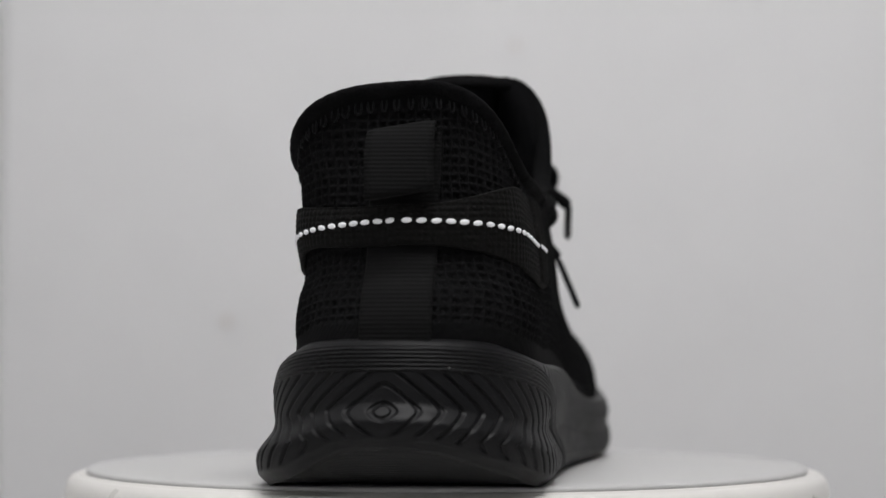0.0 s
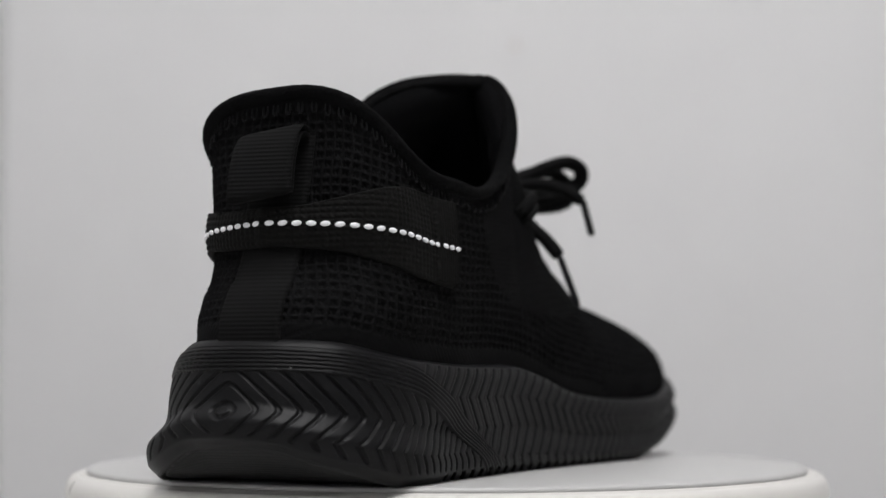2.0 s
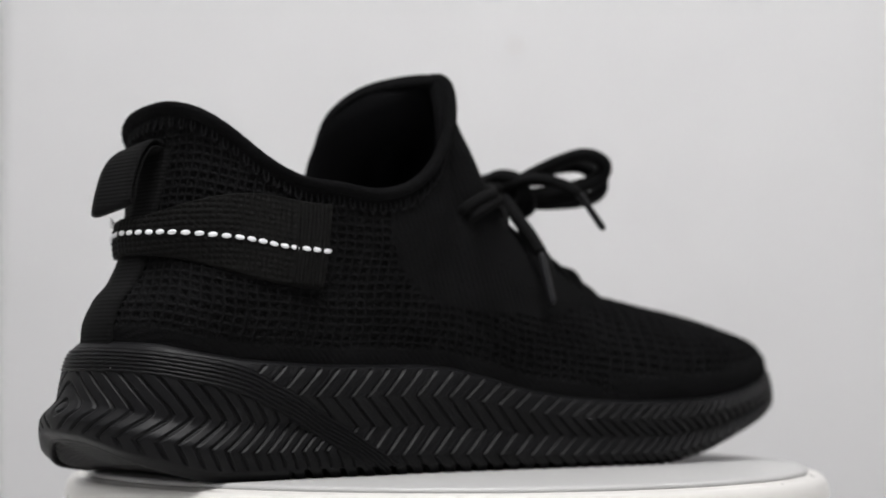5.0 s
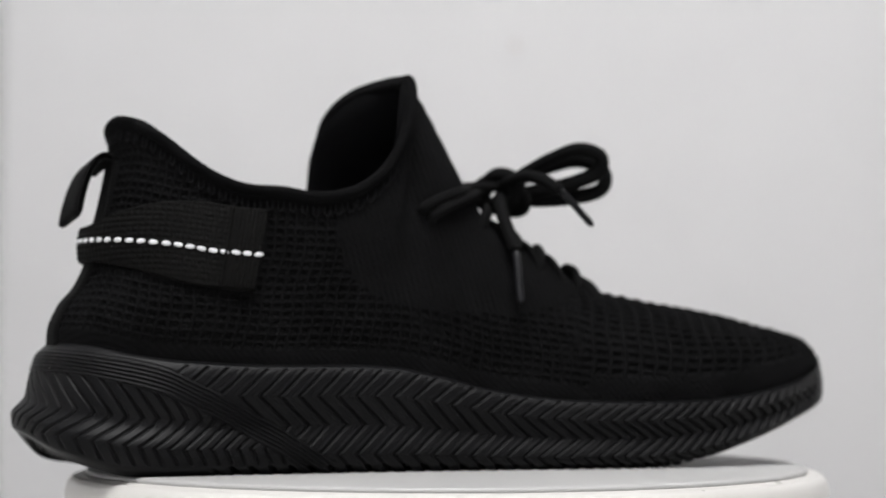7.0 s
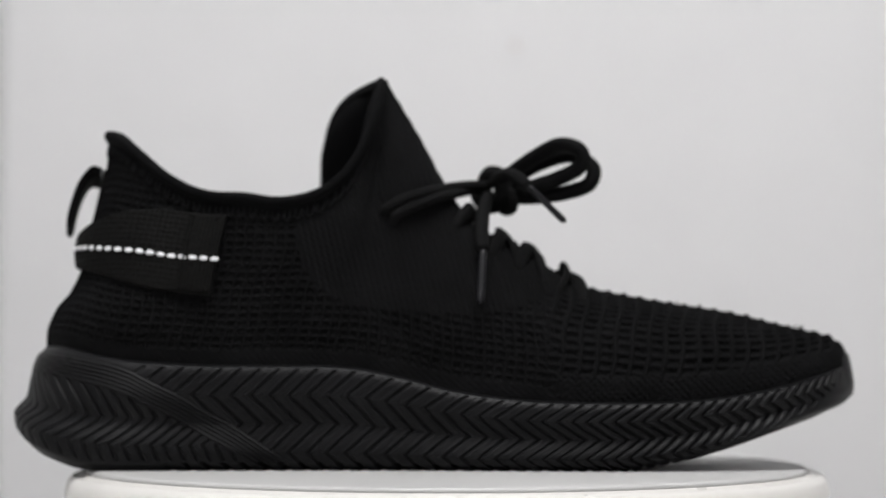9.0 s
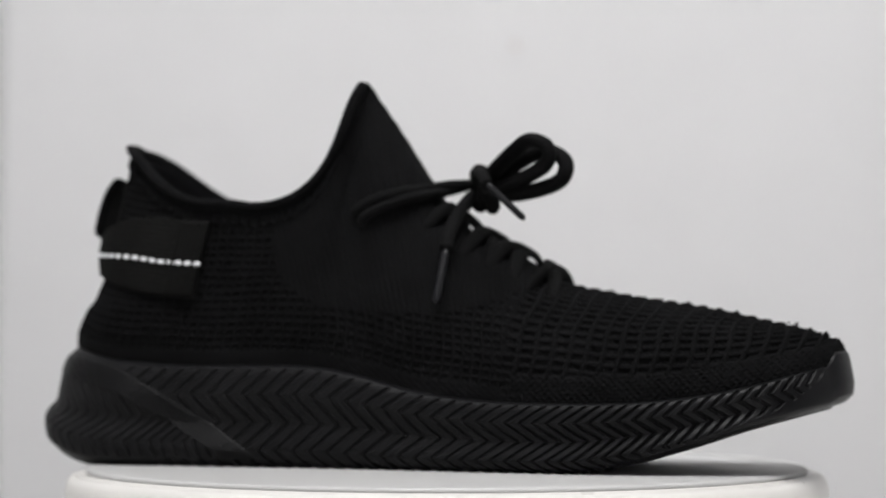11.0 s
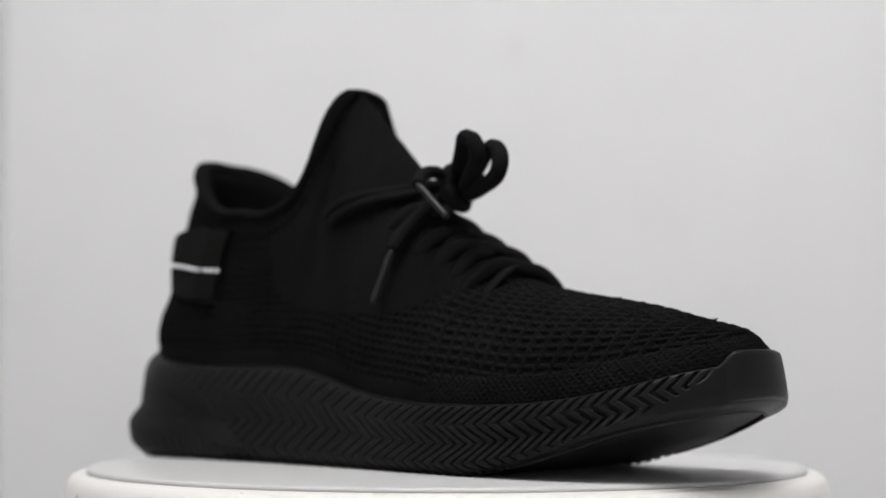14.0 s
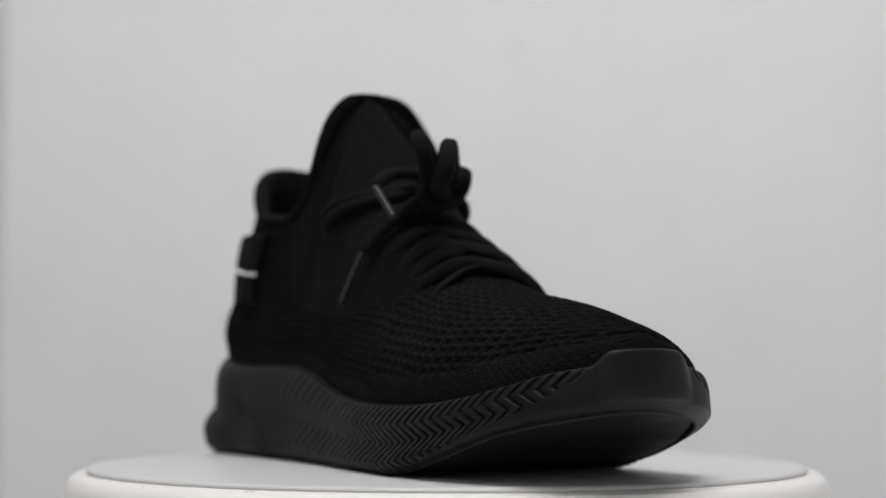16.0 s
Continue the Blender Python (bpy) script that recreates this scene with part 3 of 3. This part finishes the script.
def shoe():
    root = tagged(new("shoe"), "black knit lace-up sneaker with a ribbed black rubber sole", "shoe")
    # sole
    side = sole_side()
    under = sole_under(side[::2, 0])
    in_cap = OUTLINE[:, 0] > .1352
    # the sole as one closed shell, its toe cap as a piece of its own
    nv = side.shape[1]
    faces = np.array(grid_faces(NU, nv, close_u=True))
    top = np.concatenate([BASE[:, :2] - OUT * .004, side[:, -1, 2:] - .002], 1)
    verts = np.concatenate([side.reshape(-1, 3), top])
    nk = under.shape[1]
    shift = NU * nv
    t0 = shift
    f3 = [[i * nv + nv - 1, ((i + 1) % NU) * nv + nv - 1, t0 + (i + 1) % NU, t0 + i] for i in range(NU)]
    put("sole", mesh_from("sole", verts, faces.tolist() + f3, RUBBER), root, "black foam rubber sole with moulded chevron grooves")
    # the underside's lighter tone has the plate's bounce light painted in
    put("outsole", mesh_from("outsole", under.reshape(-1, 3), grid_faces(NU // 2, nk, close_u=True, flip=True), TREAD), root, "dark grey rubber tread with a ribbed heel, lightened as if by plate bounce")
    idx = np.concatenate([np.arange(NU - 165, NU), np.arange(0, 165)])
    idx = idx[in_cap[idx]]
    o3 = np.concatenate([OUT[idx], np.zeros((len(idx), 1))], 1)[:, None]
    e = np.arange(len(idx))
    fade = step(np.minimum(e, len(idx) - 1 - e), 0, 45)[:, None, None] * step(np.arange(nv - 16), 0, 18)[None, :, None]
    shell = side[idx][:, 16:] + o3 * (-.0006 + .0011 * fade)
    back = side[idx][:, 16:] - o3 * .0020
    ring = np.concatenate([shell, back[:, ::-1]], 1)
    n, m = ring.shape[:2]
    ff = grid_faces(n, m, close_v=True)
    ff.append(list(range(m))[::-1])
    ff.append([(n - 1) * m + j for j in range(m)])
    put("toe_cap", mesh_from("toe_cap", ring.reshape(-1, 3), ff, CAP), root, "smooth black rubber toe cap")
    # upper
    put("upper", mesh_from("upper", SKIN_R.reshape(-1, 3), grid_faces(NU, NVU, close_u=True), KNIT), root, "black waffle knit upper")
    # lining and insole
    sel = np.where(OUTLINE[:, 0] < .03)[0]
    vl = np.linspace(1, .12, 40)
    down = np.round((NVU - 1) * vl).astype(int)
    lin, nl = SKIN[sel][:, down], SKIN_N[sel][:, down]
    lin = lin - nl * (.0012 + .0030 * step(1 - vl, 0, .08))[None, :, None]
    put("lining", mesh_from("lining", lin.reshape(-1, 3), grid_faces(len(sel), 40), LINING), root, "black textile lining")
    ins = [(x, y * .93, .040) for x, y in OUTLINE[sel][::18]]
    bm = bmesh.new()
    low = [bm.verts.new((x, y, z - .006)) for x, y, z in ins]
    upv = [bm.verts.new(p) for p in ins]
    bm.faces.new(upv)
    bm.faces.new(low[::-1])
    for i in range(len(ins)):
        j = (i + 1) % len(ins)
        bm.faces.new((low[i], low[j], upv[j], upv[i]))
    part("insole", bm, LINING, root, "dark insole")
    # collar binding, from the tongue's top round the heel and back
    col = np.where(OUTLINE[:, 0] < -.0272)[0]
    path = spline(TOP[col][6:-6:12] - np.array([0, 0, .0022]), 320, closed=True)
    path = softened(path, 3.5, wrap=True)
    path = np.concatenate([path, path[:1]])
    v, f = tube(path, .0020, .0032, sides=14, weave=.04, round_ends=False)
    put("collar_binding", mesh_from("collar_binding", v, f, BINDING), root, "padded black collar edge")
    # row of thread stitches under the collar
    vs, fs = [], []
    seg = np.linalg.norm(np.diff(SKIN_R, axis=1), axis=2)
    b = np.concatenate([np.zeros((NU, 1)), np.cumsum(seg, axis=1)], 1)
    along = np.concatenate([[0], np.cumsum(np.linalg.norm(np.diff(TOP[col], axis=0), axis=1))])
    for at in np.arange(.006, along[-1] - .006, .0040):
        i = int(col[int(np.argmin(np.abs(along - at)))])
        path = []
        for off, down in ((-3, .0052), (-3, .0078), (0, .0090), (3, .0078), (3, .0052)):
            j = int(np.argmin(np.abs(b[i, -1] - b[i] - down)))
            path.append(SKIN[(i + off) % NU, j] + SKIN_N[i, j] * .0006)
        v, f = tube(spline(path, 10), .00034, sides=6)
        fs += [[q + sum(len(w) for w in vs) for q in face] for face in f]
        vs.append(v)
    put("collar_stitching", mesh_from("collar_stitching", np.concatenate(vs), fs, STITCHING), root, "row of black thread stitches")
    heel_details(root)
    laces(root)
    return root


def heel_details(root):
    # webbing strap round the heel
    def column_at(x, right, z):
        ids = np.arange(0, HEEL + 1) if right else np.arange(NU - 1, HEEL - 1, -1)
        xs = np.array([on_skin(i, z)[0][0] for i in ids[::4]])
        return int(ids[::4][int(np.argmin(np.abs(xs - x)))])

    a, b = column_at(-.0795, True, .071), column_at(-.0830, False, .074)
    ids = np.arange(a, b + 1, 5)
    way = np.array([on_skin(i, .074)[0] for i in ids])
    s = np.concatenate([[0], np.cumsum(np.linalg.norm(np.diff(way, axis=0), axis=1))])
    mid = s[np.argmin(np.abs(ids - HEEL))]
    q = np.abs(s - mid) / np.where(s < mid, mid, s[-1] - mid)
    zc = .0755 + .0012 * step(q, .1, .5) - .0034 * step(q, .5, 1)
    zs = knots(q, [0, .3, .6, .8, 1], [.0767, .0762, .0744, .0722, .0712])
    half = np.where(s < mid, .0060 + .0083 * step(q, .10, .75), .0060 + .0050 * step(q, .35, 1))
    lift = .0012 + np.where(s < mid, .0022, .0014) * (1 - step(q, .0, np.where(s < mid, .65, .40)))
    pts, nrm = [], []
    for i, z, l in zip(ids, zc, lift):
        p, n = on_skin(i, z, l)
        n = n * np.array([1, 1, .0]) + np.array([0, 0, .02])
        pts.append(p)
        nrm.append(n / np.linalg.norm(n))
    pts, nrm = np.array(pts), np.array(nrm)
    tan = np.gradient(pts, axis=0)
    tan /= np.linalg.norm(tan, axis=1)[:, None]
    wide = np.cross(tan, nrm)
    wide *= np.sign(wide[:, 2])[:, None]
    # keep the broad ends lying on the side of the upper
    lean = []
    for i, z, h in zip(ids, zc, half):
        hi, lo = on_skin(i, z + h)[0], on_skin(i, z - h)[0]
        d = hi - lo
        lean.append(d / np.linalg.norm(d))
    lean = np.array(lean)
    k = step(q, .3, .8)[:, None]
    wide = wide * (1 - k) + lean * k
    wide /= np.linalg.norm(wide, axis=1)[:, None]
    nrm = np.cross(wide, tan)
    nrm *= np.sign((nrm * np.concatenate([OUT[ids], np.zeros((len(ids), 1))], 1)).sum(1))[:, None]
    n = 420
    u = np.linspace(0, s[-1], n)
    fine = [np.stack([np.interp(u, s, q[:, c]) for c in range(3)], 1) for q in (pts, wide, nrm)]
    hf = np.interp(u, s, half)
    v, f = ribbon(*fine, hf, .0018, bow=.0008, nw=71)
    ring = v.reshape(n, 142, 3)
    kk = np.concatenate([np.linspace(-1, 1, 71), np.linspace(1, -1, 71)])
    weave = 1.7 * np.abs(np.sin(math.pi * u / .0019))[:, None] * np.abs(np.sin(math.pi * (kk[None] * hf[:, None]) / .0018)) - .8
    fold = np.maximum(step(.0125 - u, 0, .0008), step(u - u[-1] + .0125, 0, .0008))[:, None]
    seam = np.exp(-((np.minimum(u, u[-1] - u) - .0105) / .0004) ** 2)[:, None]
    weave = weave * (1 - fold) + fold * np.sin(2 * math.pi * u / .0014)[:, None]
    lift = (.00022 * weave + .0008 * fold - .0004 * seam) * (np.abs(kk) < .97)[None] * (np.arange(142) < 71)[None]
    v = (ring + fine[2][:, None] * lift[..., None]).reshape(-1, 3)
    strap = put("strap", mesh_from("strap", v, f, WEB), root, "black webbing strap sewn round the heel")
    # white stitches along it
    me = None
    pitch = .0038
    n = int(s[-1] / pitch)
    for j in range(n + 1):
        at = j * pitch + .0006
        p = np.array([np.interp(at, s, pts[:, c]) for c in range(3)])
        o = np.array([np.interp(at, s, nrm[:, c]) for c in range(3)])
        t = np.array([np.interp(at, s, tan[:, c]) for c in range(3)])
        if me is None:
            bm = bmesh.new()
            bmesh.ops.create_uvsphere(bm, u_segments=10, v_segments=6, radius=1)
            for vert in bm.verts:
                vert.co = Vector((vert.co.x * .00158, vert.co.y * .00082, vert.co.z * .0005))
            me = bpy.data.meshes.new("stitch")
            bm.to_mesh(me)
            bm.free()
            me.materials.append(THREAD)
        ob = put("stitch", me, strap)
        w, dz = np.array([np.interp(at, s, wide[:, c]) for c in range(3)]), np.interp(at, s, zs - zc)
        p = p + w * dz
        o, t = Vector(o).normalized(), Vector(t).normalized()
        y = o.cross(t).normalized()
        m = Matrix((t, y, t.cross(y))).transposed().to_4x4()
        m.translation = Vector(p) + o * (.0019 + .0006 * (at < .012 or at > s[-1] - .012))
        ob.matrix_basis = m @ Matrix.Rotation(random.uniform(-.12, .12), 4, "Z")
    # tape up the back
    zs = np.linspace(.0405, .1055, 44)
    ids = np.arange(HEEL - 108, HEEL + 109, 4)
    ys = np.linspace(-.0120, .0090, 23)
    outer, inner = np.zeros((44, 23, 3)), np.zeros((44, 23, 3))
    for r, z in enumerate(zs):
        place, nn = zip(*(on_skin(i, z) for i in ids))
        place, nn = np.array(place), np.array(nn)
        order = np.argsort(place[:, 1])
        for c in range(3):
            at, nc = np.interp(ys, place[order, 1], place[order, c]), np.interp(ys, place[order, 1], nn[order, c])
            outer[r, :, c] = at + nc * np.where(np.abs(ys + .0015) < .0100, .0011, .0003)
            inner[r, :, c] = at - nc * .0008
    ring = np.concatenate([outer, inner[:, ::-1]], 1)
    n, m = ring.shape[:2]
    f = grid_faces(n, m, close_v=True)
    f.append(list(range(m))[::-1])
    f.append([(n - 1) * m + j for j in range(m)])
    put("heel_tape", mesh_from("heel_tape", ring.reshape(-1, 3), f, TAPE), root, "ribbed black heel tape")
    # pull tab: a flattened loop that hangs off the back
    loop = spline([(-.1262, -.0012, .1045), (-.1298, -.0012, .1052), (-.1338, -.0012, .1005), (-.1366, -.0015, .0925), (-.1379, -.0018, .0856), (-.1367, -.0018, .0850),
                   (-.1353, -.0015, .0917), (-.1331, -.0012, .0985), (-.1299, -.0012, .1030), (-.1262, -.0012, .1028)], 44)
    tan = np.gradient(loop, axis=0)
    tan /= np.linalg.norm(tan, axis=1)[:, None]
    lean = np.array([-.20, 1.0, -.17])
    wide = np.tile(lean / np.linalg.norm(lean), (44, 1))
    o = np.cross(tan, wide)
    v, f = ribbon(loop, wide, o, .0102, .0014, nw=9)
    put("pull_tab", mesh_from("pull_tab", v, f, TAPE), root, "ribbed black pull tab")


def laces(root):
    def rope(name, pts, n, r=.0026, label="", flat=1.0, taper=0.0):
        e = np.linspace(0, 1, n * 2)
        r = r * (1 - taper * (1 - step(np.minimum(e, 1 - e), 0, .22)))
        v, f = tube(spline(pts, n * 2), r * flat, r, sides=16, weave=.09, up=(.1, .2, 1))
        return put(name, mesh_from(name, v, f, LACE), root, label)

    # crossings over the instep, lying on the knit between two lace holes
    def column(x, right):
        ids = np.arange(0, HEEL + 1) if right else np.arange(NU - 1, HEEL - 1, -1)
        return int(ids[int(np.argmin(np.abs(OUTLINE[ids, 0] - x)))])

    def lying(x, v, right, lift):
        i = column(x, right)
        k = int(v * (NVU - 1))
        return SKIN[i, k] + SKIN_N[i, k] * lift

    for x, dx, tilt in ((.0425, .004, .002), (.0300, .005, -.001), (.0180, .005, .001), (.0060, .006, 0)):
        for sgn, lift in ((1, .0013), (-1, .0026)):
            a, b = x + dx * sgn + tilt, x - dx * sgn
            pts = [lying(a, .63, True, -.004), lying(a, .69, True, -.0004), lying(a - dx * sgn * .35, .84, True, lift), lying(x + dx * sgn * .3, .95, True, lift),
                   lying(x - dx * sgn * .3, .95, False, lift), lying(b + dx * sgn * .35, .84, False, lift), lying(b, .69, False, -.0004), lying(b, .63, False, -.004)]
            rope("lace_crossing", pts, 44, .0013, flat=2.0, taper=.4)
    # from the top holes to the knot
    ids = np.arange(0, HEEL, 3)

    def near(x, z, lift, ids=ids):
        d = (SKIN[ids, :, 0] - x) ** 2 + (SKIN[ids, :, 2] - z) ** 2
        i, k = np.unravel_index(int(np.argmin(d)), d.shape)
        return SKIN[ids[i], k] + SKIN_N[ids[i], k] * lift

    rope("lace_end", [near(-.0222, .0880, -.003), near(-.0208, .0895, .0010), near(-.0160, .0928, .0020), near(-.0085, .0948, .0026), (.000, -.0190, .0985), (.008, -.0130, .1000), (.016, -.008, .1005)], 44, .0019)
    rope("lace_end", [near(-.0195, .0850, -.003), near(-.0178, .0866, .0010), near(-.0120, .0900, .0020), near(-.0050, .0930, .0024), (.005, -.0150, .0975), (.012, -.009, .1000)], 44, .0019)
    other = np.arange(HEEL + 1, NU, 3)
    rope("lace_end", [near(-.0215, .0880, -.003, other), near(-.0200, .0895, .0010, other), near(-.0140, .0930, .0018, other), near(-.0070, .0965, .0020, other), (.001, -.004, .1000), (.012, -.005, .1010)], 44, .0019)
    # knot
    rope("knot", [(.013, .003, .0985), (.015, -.006, .1045), (.019, -.014, .1030), (.020, -.015, .0965), (.017, -.008, .0935), (.013, .000, .0955), (.012, .004, .1000), (.017, .002, .1040), (.022, -.006, .1010), (.020, -.010, .0950)], 70, .0030)
    rope("knot", [(.0190, -.0060, .0970), (.0195, -.0140, .0985), (.0222, -.0168, .0960), (.0228, -.0140, .0925), (.0210, -.0085, .0920), (.0190, -.0070, .0950)], 50, .0024)
    # bow loops
    rope("bow_loop", [(.017, -.008, .1000), (.024, -.014, .1052), (.032, -.0205, .1102), (.0395, -.0272, .1130), (.0462, -.0302, .1105), (.0460, -.0285, .1050), (.037, -.0225, .1008), (.026, -.013, .0985), (.019, -.007, .0980)], 80, .0025, flat=1.2)
    rope("bow_loop", [(.017, -.004, .1000), (.025, -.007, .1042), (.035, -.0130, .1088), (.0445, -.0185, .1102), (.0512, -.0228, .1055), (.0496, -.0232, .0994), (.041, -.0205, .0966), (.029, -.0135, .0958), (.020, -.008, .0972)], 80, .0025, flat=1.2)
    # free ends with their tips
    ends = [rope("lace_end", [(.016, -.009, .1010), (.020, -.022, .1030), (.0235, -.032, .1010), (.0275, -.0385, .0965)], 36, .0022),
            rope("lace_end", [(.015, -.010, .0970), (.0125, -.020, .0900), (.0115, -.030, .0815), (.0118, -.0355, .0750)], 36, .0024)]
    for lace, p, q in ((ends[0], (.0272, -.0384, .0972), (.0402, -.0370, .0848)), (ends[1], (.0118, -.0354, .0755), (.0106, -.0432, .0568))):
        v, f = tube(spline([p, q], 24), .0014, .0012, sides=12)
        put("aglet", mesh_from("aglet", v, f, AGLET), lace, "glossy dark plastic lace tip")


def loose_ends(root):
    """Fluff and frayed thread ends on the knit, and a pale speck on the heel."""
    def fibre(p, d, length):
        p, d = np.array(p), np.array(d, float)
        side = np.array([.4, .3, .2])
        v, f = tube(spline([p, p + d * length * .5 + side * length * .2, p + d * length], 8), .00016, sides=5)
        put("loose_thread", mesh_from("loose_thread", v, f, LACE), root)

    for x, vv, ln in ((.1330, .97, .0013), (.1300, .93, .0008), (.0960, .96, .0008), (.0880, .94, .0006), (.1120, .95, .0007), (.0700, .97, .0007)):
        ids = np.arange(0, HEEL)
        i = int(ids[int(np.argmin(np.abs(OUTLINE[ids, 0] - x)))])
        k = int(vv * (NVU - 1))
        for turn in (-.5, .1, .6):
            fibre(SKIN[i, k], SKIN_N[i, k] + np.array([turn, .2 * turn, 0]), ln)
    for turn in (-.6, -.2, .2, .6):
        fibre((-.0800, -.0395, .0850), (.3 + turn, -.8, .3 + .5 * turn), .0028)
        fibre((-.1262, .0185, .0812), (-.7, .4, .6 + turn), .0026)
    side = sole_side()[HEEL - 200:HEEL]
    row = side[int(np.argmin(np.abs(side[:, 110, 1] + .0172)))]
    SPECK = row[int(np.argmin(np.abs(row[:, 2] - .0346)))]
    bm = bmesh.new()
    bmesh.ops.create_icosphere(bm, subdivisions=1, radius=.00042)
    for w in bm.verts:
        w.co = Vector((w.co.x * .5 + SPECK[0], w.co.y * 1.2 + SPECK[1], w.co.z + .0346))
    part("speck", bm, DISC, root, "tiny pale speck")


SHOE = shoe()
loose_ends(SHOE)


# ---------------------------------------------------------------- movement
def motions():
    rows_shoe, rows_plate = [], []
    for k in range(17):
        a = TURN_AT_START - RATE * k
        spin = pose(0, 0, 0, 0, 0, a)
        rows_plate.append((float(k), spin))
        rows_shoe.append((float(k), spin @ Matrix.Translation(SEAT)))
    walk(PLATE, rows_plate)
    walk(SHOE, rows_shoe)


motions()
